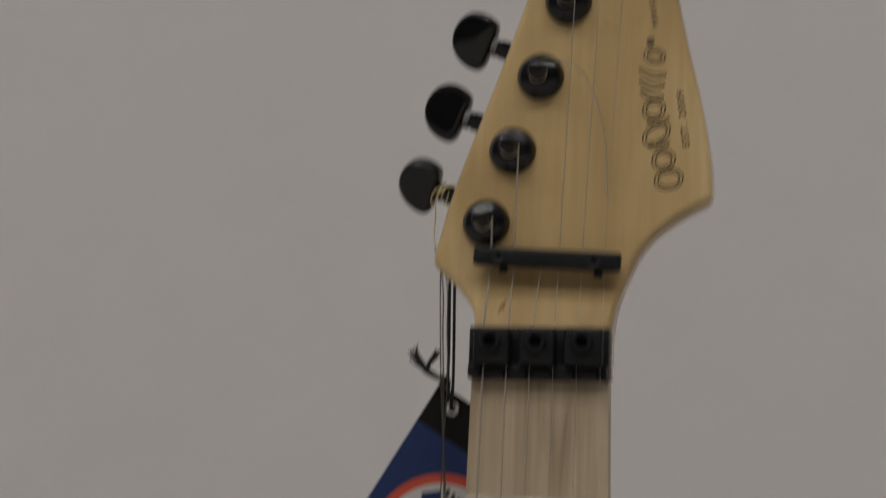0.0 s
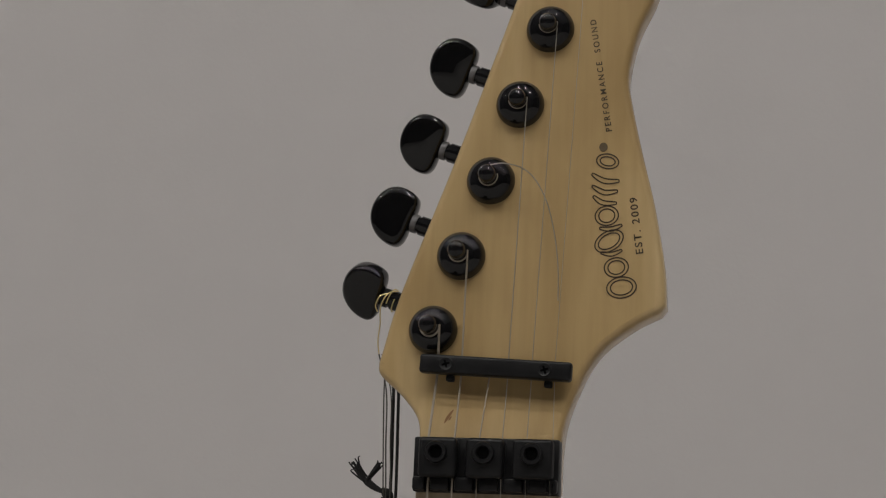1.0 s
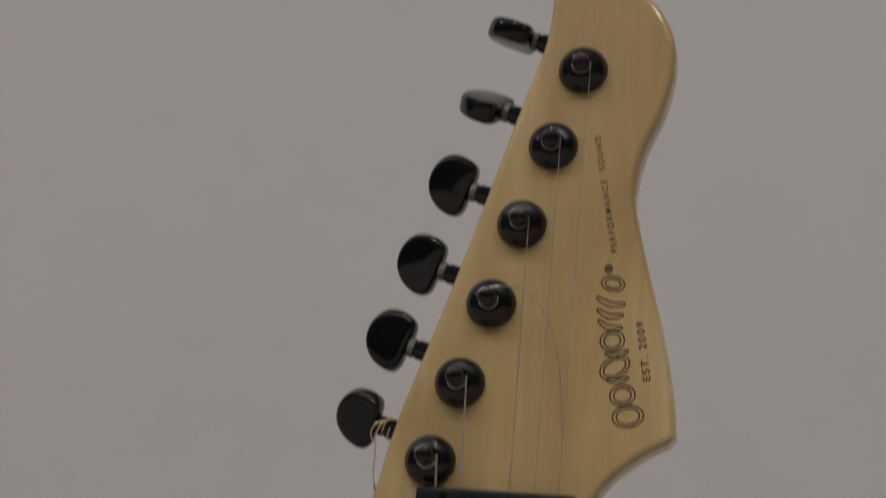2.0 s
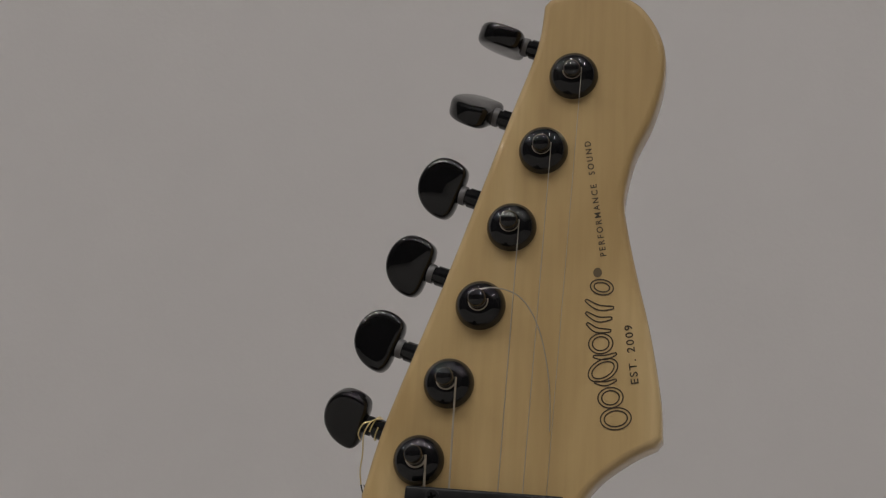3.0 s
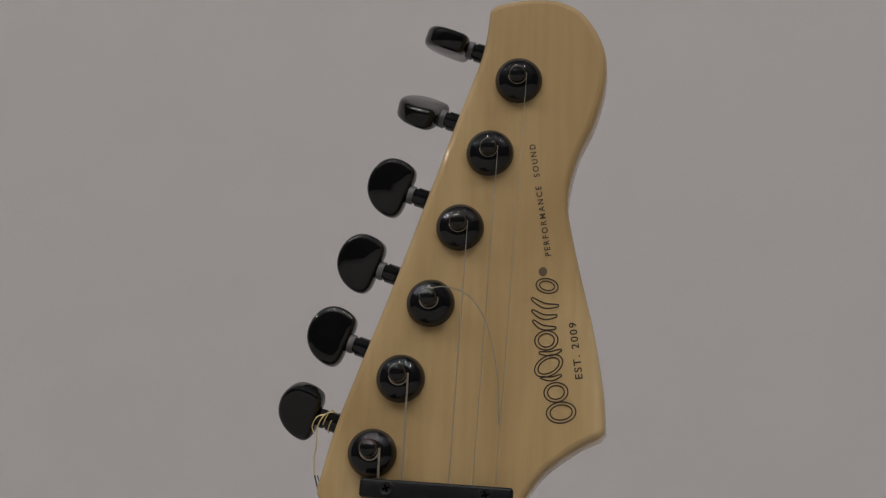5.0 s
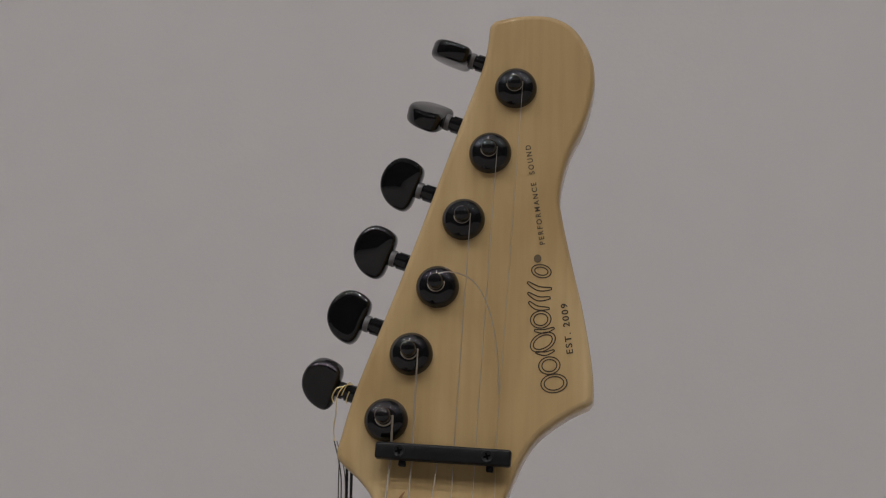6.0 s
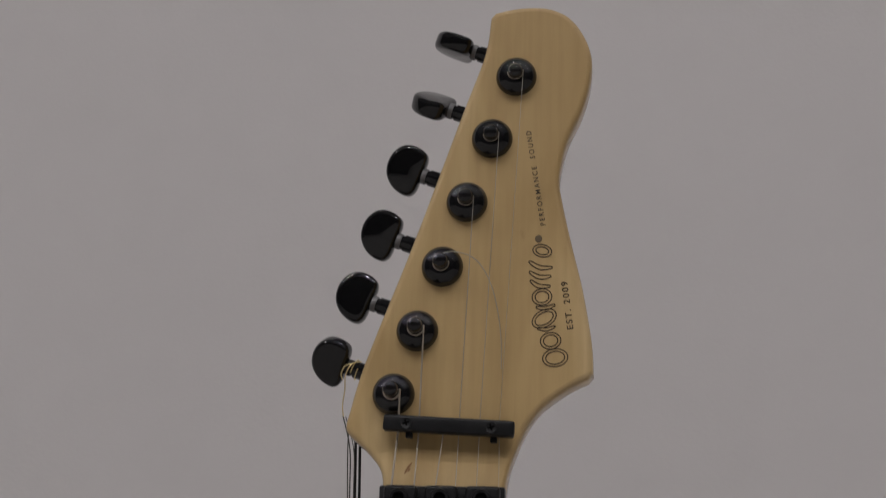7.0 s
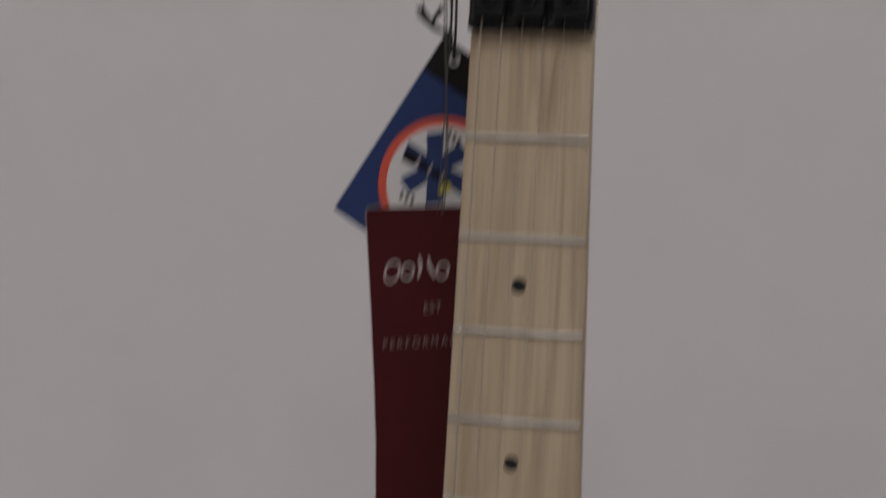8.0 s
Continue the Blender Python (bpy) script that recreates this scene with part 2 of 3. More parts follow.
def rim(bm, m, line, width, height, closed=True):
    """A flat printed line of that width along a line in the plane of m."""
    n, rows = len(line), []
    for i in range(n):
        q, p = (line[(i + 1) % n], line[i - 1]) if closed else (line[min(i + 1, n - 1)], line[max(i - 1, 0)])
        d = (q - p).normalized() * width / 2
        k = Vector((-d.y, d.x))
        rows.append([bm.verts.new(m @ Vector((*(line[i] + s * k), height))) for s in (-1, 1)])
    for i in range(n if closed else n - 1):
        a, b = rows[i], rows[(i + 1) % n]
        bm.faces.new((a[0], a[1], b[1], b[0]))


def ellipse(cx, cy, rx, ry, turn=0.0, steps=40):
    c, s = math.cos(turn), math.sin(turn)
    out = []
    for k in range(steps):
        a = 2 * math.pi * k / steps
        x, y = rx * math.cos(a), ry * math.sin(a)
        out.append(Vector((cx + x * c - y * s, cy + x * s + y * c)))
    return out


def ribbon(points, width, thin=0.25, per=8):
    """The closed outline of a brush stroke that swells in the middle."""
    line = spline(points, per)
    n, left, right = len(line), [], []
    for i, p in enumerate(line):
        d = (line[min(i + 1, n - 1)] - line[max(i - 1, 0)]).normalized()
        h = width / 2 * (thin + (1 - thin) * math.sin(math.pi * i / (n - 1)))
        k = Vector((-d.y, d.x)) * h
        left.append(p + k)
        right.append(p - k)
    return left + right[::-1]


def lettering(name, words, m, start, end, tall, mat, parent, label, spacing=1.0, height=0.0001, bold=0.0):
    """Printed words in the plane of m, from start to end, with capitals that tall."""
    curve = bpy.data.curves.new(name, "FONT")
    curve.body, curve.size, curve.space_character, curve.offset = words, 1.0, spacing, bold
    ob = new(name, curve)
    bpy.context.view_layer.update()
    me = bpy.data.meshes.new_from_object(ob.evaluated_get(bpy.context.evaluated_depsgraph_get()))
    bpy.data.objects.remove(ob)
    xs, ys = [v.co.x for v in me.vertices], [v.co.y for v in me.vertices]
    x0, x1, y0, y1 = min(xs), max(xs), min(ys), max(ys)
    start, end = Vector(start), Vector(end)
    along = end - start
    up = Vector((-along.y, along.x)).normalized() * tall
    for v in me.vertices:
        p = start + along * ((v.co.x - x0) / (x1 - x0)) + up * ((v.co.y - y0) / (y1 - y0))
        v.co = m @ Vector((p.x, p.y, height))
    me.materials.append(mat)
    ob = new(name, me)
    ob.parent = parent
    if parent.type == "EMPTY":
        ob.location = -parent.location
    return tagged(ob, label)


# ---------------------------------------------------------------- the hall
FLOOR_Z, CEIL_Z = -0.472, 4.4
X0, X1, Y0, Y1 = -7.0, 7.0, -9.0, 0.42


def slab(name, low, high, mat, label):
    bm = bmesh.new()
    size = [b - a for a, b in zip(low, high)]
    box(bm, Matrix.Translation([(a + b) / 2 for a, b in zip(low, high)]), size)
    return tagged(mesh_object(name, bm, mat, 0), label, "wall" if "wall" in name else name, kind="structure")


slab("wall_back", (X0, Y1, FLOOR_Z), (X1, Y1 + 0.1, CEIL_Z), wall_paint, "plain warm grey painted display wall")
slab("wall_west", (X0 - 0.1, Y0, FLOOR_Z), (X0, Y1 + 0.1, CEIL_Z), hall_dark, "plain dark hall wall")
slab("wall_east", (X1, Y0, FLOOR_Z), (X1 + 0.1, Y1 + 0.1, CEIL_Z), hall_dark, "plain dark hall wall")
slab("wall_front", (X0 - 0.1, Y0 - 0.1, FLOOR_Z), (X1 + 0.1, Y0, CEIL_Z), hall_dark, "plain dark hall wall")
slab("floor", (X0 - 0.1, Y0 - 0.1, FLOOR_Z - 0.1), (X1 + 0.1, Y1 + 0.1, FLOOR_Z), floor_mat, "plain grey hall floor")
slab("ceiling", (X0 - 0.1, Y0 - 0.1, CEIL_Z), (X1 + 0.1, Y1 + 0.1, CEIL_Z + 0.1), hall_dark, "dark hall ceiling")


def ceiling_light(x, y):
    lamp = thing("ceiling_light", (x, y, CEIL_Z), "round white ceiling spotlight, switched on", "ceiling light", "ceiling lights of the hall")
    m = Matrix.Translation((x, y, CEIL_Z)) @ pose(0, 0, 0, 180)
    bm = bmesh.new()
    lathe(bm, m, [(0, 0), (0.070, 0), (0.075, 0.005), (0.075, 0.05), (0.070, 0.055), (0.062, 0.055), (0.060, 0.045), (0, 0.045)], 32)
    part("housing", bm, housing_white, lamp)
    bm = bmesh.new()
    lathe(bm, m, [(0, 0.047), (0.052, 0.047), (0.052, 0.052), (0, 0.052)], 32)
    part("diffuser", bm, glow, lamp, "glowing round diffuser")
    return lamp


for ly in (-4.4, -3.4, -2.4):
    for lx in (-5.2, -3.6, -2.2, -0.75, 0.75, 2.2, 3.6):
        ceiling_light(lx, ly)

# ---------------------------------------------------------------- the guitar neck
TILT = 2.0
guitar = thing("electric_guitar_neck", (0, 0.01, FLOOR_Z),
               "pale maple electric guitar neck with black tuners and locking nut", "guitar neck")
# plane of the headstock's face: x across, y up along it, z towards the viewer
FACE = Matrix.Translation((0, 0.004, 0.016)) @ pose(0, 0, 0, 90 - TILT)
SCALE_LENGTH, NECK_END = 0.648, -0.470


def fret_at(n):
    return -SCALE_LENGTH * (1 - 2 ** (-n / 12))


def half_width(z):
    return 0.0212 + max(-z, 0.0) * 0.0166


def crown(x):
    """How far the rounded fingerboard falls away at x."""
    return x * x / (2 * 0.32)


# headstock: outline in millimetres of its face, counter-clockwise from the nut's treble end
HEAD_EDGE = [(21.0, -15), (21.0, -6), (21.3, 0), (22.4, 6.8), (24.6, 13.4), (28.5, 22.2), (33.7, 29), (42.2, 35.4), (49.2, 39.0)]
HEAD_SIDE = [(50.9, 41.2), (50.2, 52.8), (46.8, 72), (42.7, 88.7), (39.2, 104.5), (38.1, 114), (40.7, 127.4), (45.5, 138.5), (48.3, 148),
             (49.4, 156.5), (48.7, 163.5), (45.6, 171), (40.6, 177.3), (33.5, 180.8), (25.3, 181.4), (18.9, 180.7), (13.3, 179.3)]
HEAD_BASS = [(11.6, 177.2), (9.7, 162.3), (1.8, 138.2), (-14.4, 88.3), (-29.4, 45.3), (-34.5, 25.8), (-35.3, 22), (-34.2, 18.7),
             (-27.2, 12.4), (-22.3, 6.1), (-21.0, 0), (-20.9, -6), (-20.9, -15)]


def ramp_up(v):
    """How far the face curves forward towards the nut, v metres up along it."""
    s = min(max((0.017 - v) / 0.017, 0.0), 1.0)
    return 0.0027 * s * s * (1.6 - 0.6 * s)


edge = [p * MM for p in spline(HEAD_EDGE, 6) + spline(HEAD_SIDE, 6) + spline(HEAD_BASS, 6)]
bm = bmesh.new()
THICK, ROUND = 0.0112, 0.0021
layers = [(ROUND * (1 - math.sin(a)), -ROUND * (1 - math.cos(a))) for a in (0, 0.35, 0.75, 1.15, math.pi / 2)]
layers += [(d, -THICK - h) for d, h in layers[::-1]]
rings = [[bm.verts.new(FACE @ Vector((p.x, p.y, h + (ramp_up(p.y) if h > -THICK / 2 else 0.0)))) for p in inset(edge, d)] for d, h in layers]
for a, b in zip(rings, rings[1:]):
    for k in range(len(a)):
        q = (k + 1) % len(a)
        bm.faces.new((a[k], a[q], b[q], b[k]))
# flat front and back, filled triangle by triangle
for ring, (d, h) in ((rings[0], layers[0]), (rings[-1], layers[-1])):
    flat = inset(edge, d)
    pts, _, tris, orig, _, _ = geometry.delaunay_2d_cdt(flat, [], [list(range(len(flat)))], 1, 1e-7)
    made = [ring[orig[k][0]] if orig[k] else bm.verts.new(FACE @ Vector((p.x, p.y, h + (ramp_up(p.y) if h > -THICK / 2 else 0.0)))) for k, p in enumerate(pts)]
    for tri in tris:
        try:
            bm.faces.new([made[k] for k in tri])
        except ValueError:
            pass
headstock = part("headstock", bm, maple_gloss, guitar, "glossy amber lacquered maple headstock", 50)
for poly in headstock.data.polygons:
    poly.use_smooth = len(poly.vertices) > 3 or 0.018 < poly.center.z < 0.032

# neck: a rounded D section under the fingerboard
bm = bmesh.new()
rings = []
for z in [0.017, 0.0, -0.05, -0.1, -0.2, -0.3, -0.4, NECK_END]:
    h, deep = half_width(z), 0.0150 + 0.004 * min(max(-z, 0) / 0.3, 1)
    top = 0.0056
    rings.append([bm.verts.new((h * math.cos(a), top + deep * abs(math.sin(a)) ** 0.85, z)) for a in [math.pi * k / 20 for k in range(21)]])
for a, b in zip(rings, rings[1:]):
    for k in range(20):
        bm.faces.new((a[k], a[k + 1], b[k + 1], b[k]))
    bm.faces.new((a[20], a[0], b[0], b[20]))
bm.faces.new(rings[0])
bm.faces.new(rings[-1][::-1])
part("neck_shaft", bm, maple_satin, guitar, "satin maple neck with a rounded back")

# fingerboard with its slight arch and rolled edges
bm = bmesh.new()
rings = []
for z in [-0.0002, -0.06, -0.12, -0.2, -0.3, -0.4, NECK_END]:
    h = half_width(z)
    row = [(-h, 0.0058), (-h, 0.0022)]
    for k in range(17):
        x = h * (-1 + 2 * k / 16)
        lift = 0.0008 if abs(k - 8) == 8 else 0.0
        row.append((x * (0.993 if abs(k - 8) == 8 else 0.985), crown(x) + lift))
    row += [(h, 0.0022), (h, 0.0058)]
    rings.append([bm.verts.new((x, y, z)) for x, y in row])
for a, b in zip(rings, rings[1:]):
    for k in range(len(a) - 1):
        bm.faces.new((a[k], a[k + 1], b[k + 1], b[k]))
    bm.faces.new((a[-1], a[0], b[0], b[-1]))
bm.faces.new(rings[0])
bm.faces.new(rings[-1][::-1])
fingerboard = part("fingerboard", bm, maple_satin, guitar, "pale satin maple fingerboard", 25)

for n in range(1, 23):
    z, h = fret_at(n), half_width(fret_at(n)) - 0.0003
    bm = bmesh.new()
    rings = []
    for k in range(13):
        x = h * (-1 + 2 * k / 12)
        tall = 0.0011 * (0.35 if abs(k - 6) == 6 else 1.0)
        rings.append([bm.verts.new((x, crown(x) + 0.0003 - (tall + 0.0003) * math.sin(a), z + 0.00095 * math.cos(a))) for a in [math.pi * j / 8 for j in range(9)]])
    for a, b in zip(rings, rings[1:]):
        for j in range(8):
            bm.faces.new((a[j], a[j + 1], b[j + 1], b[j]))
        bm.faces.new((a[8], a[0], b[0], b[8]))
    bm.faces.new(rings[0])
    bm.faces.new(rings[-1][::-1])
    part("fret", bm, nickel, guitar, "nickel silver fret")

for n in (3, 5, 7, 9, 12, 15, 17, 19, 21):
    z = (fret_at(n) + fret_at(n - 1)) / 2
    for x in ((-0.011, 0.011) if n == 12 else (0.0,)):
        bm = bmesh.new()
        lathe(bm, Matrix.Translation((x, crown(x) + 0.0006, z)) @ pose(0, 0, 0, 90), [(0, 0), (0.00255, 0), (0.00255, 0.00072), (0, 0.00075)], 28)
        part("position_dot", bm, black_matt, fingerboard, "round black inlay dot")

# ---------------------------------------------------------------- locking nut
bm = bmesh.new()
box(bm, Matrix.Translation((0, 0.0015, 0.0079)), (0.0430, 0.0065, 0.0160), 0.0006)
nut = part("locking_nut", bm, black_matt, guitar, "black locking nut with three clamps")
NUT_X = [(-16.8 + 7.2 * i) * MM for i in range(6)]
for x0, x1 in zip([-0.0213] + [x + 0.0008 for x in NUT_X], [x - 0.0008 for x in NUT_X] + [0.0213]):
    if x1 - x0 > 0.0012:
        bm = bmesh.new()
        box(bm, Matrix.Translation(((x0 + x1) / 2, -0.0024, 0.0022)), (x1 - x0, 0.0030, 0.0040), 0.0007)
        part("string_ridge", bm, black_matt, nut)
for x, wide in ((-0.0137, 0.0112), (0.0002, 0.0110), (0.0143, 0.0118)):
    bm = bmesh.new()
    box(bm, Matrix.Translation((x, -0.0042, 0.0097)), (wide, 0.0050, 0.0116), 0.0012, 3)
    clamp = part("clamp_block", bm, black_matt, nut)
    m = Matrix.Translation((x - 0.0002, -0.0066, 0.0110)) @ pose(0, 0, 0, 90)
    bm = bmesh.new()
    lathe(bm, m, [(0.0016, -0.0018), (0.0033, -0.0018), (0.0033, 0.0010), (0.0030, 0.0015), (0.0021, 0.0015), (0.0018, 0.0010), (0.0017, -0.0016)], 32)
    screw = part("clamp_screw", bm, black_matt, clamp)
    # shallow six-sided floor, painted near-black as the shade of a deep socket
    bm = bmesh.new()
    lathe(bm, m, [(0.00175, 0.0009), (0.0016, 0.00075), (0.0016, 0.0006), (0, 0.0006)], 6)
    o = mesh_object("socket_shade", bm, recess_shade, 0)
    o.parent = clamp

# ---------------------------------------------------------------- string bar behind the nut
BAR = FACE @ pose(0.00155, 0.0207, 0, 0, 0, -2.6)
bm = bmesh.new()
box(bm, BAR @ Matrix.Translation((0, 0, 0.0046)), (0.0455, 0.0056, 0.0040), 0.0009, 3)
bar = part("string_bar", bm, black_matt, guitar, "black string retainer bar")
for x in (-0.0147, 0.0148):
    bm = bmesh.new()
    lathe(bm, BAR @ Matrix.Translation((x, -0.0003, 0)), [(0, -0.0006), (0.0016, -0.0006), (0.0016, 0.0030), (0, 0.0030)], 16)
    box(bm, BAR @ Matrix.Translation((x + 0.0008, -0.0034, 0.0014)), (0.0024, 0.0020, 0.0026), 0.0005)
    part("screw_post", bm, black_matt, bar)
    bm = bmesh.new()
    m = BAR @ Matrix.Translation((x, 0, 0.0063))
    lathe(bm, m, [(0, -0.0006), (0.0021, -0.0006), (0.0021, 0.0005), (0.0019, 0.0006), (0.0017, 0.0005), (0, 0.0004)], 28)
    head = part("screw_head", bm, black_matt, bar)
    # two thin bars on the head: the slot's shade as colour, nothing cut
    bm = bmesh.new()
    for a in (20, 110):
        box(bm, m @ Matrix.Translation((0, 0, 0.00042)) @ pose(0, 0, 0, 0, 0, a), (0.0024, 0.0006, 0.0002))
    o = mesh_object("cross_slot_shade", bm, recess_shade, 0)
    o.parent = bar

# ---------------------------------------------------------------- tuners
POSTS = [(-18.8, 32.8), (-11.3, 55.8), (-3.2, 79.6), (4.9, 104.0), (13.4, 128.5), (21.7, 152.8)]
POST_TOP = [11.2, 10.6, 10.2, 9.2, 8.6, 8.0]
BUTTON_TURN = [-34, -4, -13, -12, 58, -100]
BUTTON_SHIFT = [-3.2, -2.1, -1.9, -0.8, 0.9, 0.5]
BUTTON_SIZE = [1.04, 1.09, 1.09, 1.10, 1.19, 1.16]
EDGE_ANGLE = math.degrees(math.atan2(113.6, 37.6))
BUTTON_EDGE = [(-6.0, 2.4), (-6.1, 5.0), (-5.2, 7.3), (-2.2, 8.6), (1.4, 8.7), (4.2, 7.3), (6.2, 4.4), (6.9, 0.6), (6.0, -3.2), (3.4, -6.3), (0.0, -8.0),
               (-3.2, -8.2), (-4.9, -6.6), (-5.5, -4.2), (-5.6, -1.8)]


def shaft_pose(i):
    """The axis of tuner i: x runs from under the post out past the bass edge."""
    u, v = [k * MM for k in POSTS[i]]
    return (FACE @ Matrix.Translation((u, v, -0.0145)) @ pose(0, 0, 0, 0, 0, EDGE_ANGLE - 90)
            @ Matrix.Translation((0, 0.0098 + BUTTON_SHIFT[i] * MM, 0)) @ pose(0, 0, 0, 0, 0, 180))


def tuner(i):
    u, v = [k * MM for k in POSTS[i]]
    top = POST_TOP[i] * MM
    at = FACE @ Matrix.Translation((u, v, 0))
    shaft_m = shaft_pose(i)
    bm = bmesh.new()
    box(bm, at @ pose(0, 0, -0.0152, 0, 0, EDGE_ANGLE - 90) @ Matrix.Translation((0, 0.0035, 0)), (0.0135, 0.0190, 0.0085), 0.0015, 2)
    lathe(bm, shaft_m @ pose(0, 0, 0, 0, 90), [(0, 0.004), (0.0027, 0.004), (0.0027, 0.0160), (0.0031, 0.0162), (0.0031, 0.0196), (0.0026, 0.0198),
                                              (0.0026, 0.0207), (0, 0.0207)], 24)
    machine = part("tuning_machine", bm, black_cap, guitar, "black sealed tuning machine")
    washer_mat = grey_nylon if i else black_matt
    bm = bmesh.new()
    lathe(bm, shaft_m @ pose(0, 0, 0, 0, 90), [(0.0020, 0.0207), (0.0029, 0.0207), (0.0030, 0.0210), (0.0030, 0.0222), (0.0029, 0.0225), (0.0020, 0.0225)], 24)
    part("shaft_washer", bm, washer_mat, machine)
    bm = bmesh.new()
    lathe(bm, shaft_m @ pose(0, 0, 0, 0, 90), [(0.0018, 0.0225), (0.0027, 0.0225), (0.0023, 0.0233), (0.0025, 0.0244), (0.0026, 0.0262), (0, 0.0262)], 24)
    # button: a rounded half-moon, pillowed on both sides
    turn = shaft_m @ Matrix.Translation((0.0289, 0, 0)) @ pose(0, 0, 0, BUTTON_TURN[i])
    outline = [p * MM for p in spline([(x, -y) for x, y in BUTTON_EDGE], 4, True)]
    if sum(a.x * b.y - b.x * a.y for a, b in zip(outline, outline[1:])) < 0:
        outline = outline[::-1]
    outline = [BUTTON_SIZE[i] * p for p in outline]
    half, r = 0.0034, 0.0019
    rows = [(r * (1 - math.sin(a)), half - r * (1 - math.cos(a))) for a in (0.0, 0.5, 1.0, math.pi / 2)]
    rims = [(inset(outline, d), h) for d, h in rows]
    inner = [([p * k for p in rims[0][0]], half + 0.00045 * (1 - k * k)) for k in (0.15, 0.35, 0.55, 0.75, 0.9)]
    shells = inner + rims
    shells += [(ring, -h) for ring, h in shells[::-1]]
    rings = [[bm.verts.new(turn @ Vector((*p, h))) for p in ring] for ring, h in shells]
    for a, b in zip(rings, rings[1:]):
        for k in range(len(a)):
            q = (k + 1) % len(a)
            bm.faces.new((a[k], a[q], b[q], b[k]))
    bm.faces.new(rings[0])
    bm.faces.new(rings[-1][::-1])
    part("tuner_button", bm, black_gloss, machine, "glossy black half-moon tuner button", 60)
    bm = bmesh.new()
    lathe(bm, at, [(0, -0.001), (0.0075, -0.001), (0.0075, 0.0003), (0.0074, 0.0010), (0.00705, 0.0020), (0.0064, 0.0030), (0.0056, 0.0038), (0.0046, 0.0044), (0.0036, 0.0047), (0.0030, 0.0047), (0.0030, 0.003), (0, 0.003)], 48)
    part("bushing_washer", bm, black_cap, machine, "domed black bushing")
    bm = bmesh.new()
    lathe(bm, at, [(0, 0.002), (0.0027, 0.002), (0.0027, 0.0052), (0.0024, 0.0058), (0.0024, top - 0.0032), (0.0027, top - 0.0026), (0.0027, top - 0.0016),
                   (0.0024, top - 0.0007), (0.0017, top - 0.0002), (0.0008, top), (0, top)], 36)
    part("string_post", bm, black_cap, machine)
    return machine


for i in range(6):
    tuner(i)

# ---------------------------------------------------------------- strings
NUT_BACK = [-17.4, -9.6, -2.2, 4.6, 11.8, 19.4]
BAR_X = [-16.3, -9.1, -0.4, 4.9, 12.0, 18.8]
GAUGE = [0.40, 0.30, 0.22, 0.15, 0.12, 0.085]


def face_point(u, v, lift):
    return FACE @ (Vector((u, v, lift)) * MM)


for i in range(6):
    r, mat = GAUGE[i] * MM, wound if i < 3 else steel
    fifth = Vector(((-19.1 + 7.6 * i) * MM, -0.0028, -0.160))
    bottom = fifth + (fifth - Vector((NUT_X[i], -0.0024, 0.0))) * ((NECK_END + 0.003 + 0.160) / -0.160)
    line = [bottom, fifth, Vector((NUT_X[i], -0.0024, 0.0)), Vector((NUT_X[i] * 0.99, -0.0026, 0.004)), Vector((NUT_BACK[i] * MM, -0.0011, 0.0162)), face_point(BAR_X[i], 20.4, 1.9)]
    u, v = POSTS[i]
    if i == 2:
        line.append(face_point(BAR_X[i] - 0.8, 24.5, 1.2))
    else:
        side = face_point(u + 2.9, v + 0.6, 5.6)
        line += [face_point(BAR_X[i] + 0.02 * (u - BAR_X[i]), 23.4, 2.1), side]
    bm = bmesh.new()
    tube(bm, line, r, 8)
    string = part("string", bm, mat, guitar, "wound nickel string" if i < 3 else "thin plain steel string")
    # the turn of wire round the post
    bm = bmesh.new()
    turn = [face_point(u + 2.85 * math.cos(a), v + 2.85 * math.sin(a), 5.3 + 0.12 * a) for a in [0.25 - 1.08 * math.pi * k / 24 for k in range(25)]]
    tube(bm, turn, max(r * 0.85, 0.00013), 8)
    part("wire_turn", bm, wound if i > 2 else mat, string)

# the snapped third string: a loose curl from its post
bm = bmesh.new()
curl = [(-2.2, 82.3, 8.0), (1.6, 83.0, 7.4), (7.2, 81.8, 6.2), (11.4, 78.2, 5.4), (15.0, 71.2, 4.4), (17.4, 62.0, 3.4), (18.7, 52.0, 2.4), (18.9, 42.0, 1.2)]
tube(bm, [face_point(*p) for p in spline(curl, 8)], 0.00017, 6)
part("loose_string_end", bm, steel, guitar, "snapped string end curling over the headstock")

# ---------------------------------------------------------------- printing on the headstock
lettering("lettering", "EST. 2009", FACE, (43.9 * MM, 56.9 * MM), (41.5 * MM, 74.3 * MM), 2.3 * MM, ink, headstock, "small dark printed letters", 1.25, bold=0.012)
lettering("lettering", "PERFORMANCE  SOUND", FACE, (33.5 * MM, 95.3 * MM), (27.5 * MM, 131.6 * MM), 1.9 * MM, ink, headstock, "tiny widely spaced printed letters", 1.45, bold=0.012)


def mark(outlines, width, height=0.00012):
    bm = bmesh.new()
    for o in outlines:
        rim(bm, FACE, [p * MM for p in o], width, height)
    return part("emblem_shape", bm, ink, headstock, "outlined ornamental printed shape", 0)


LINE = 0.00040
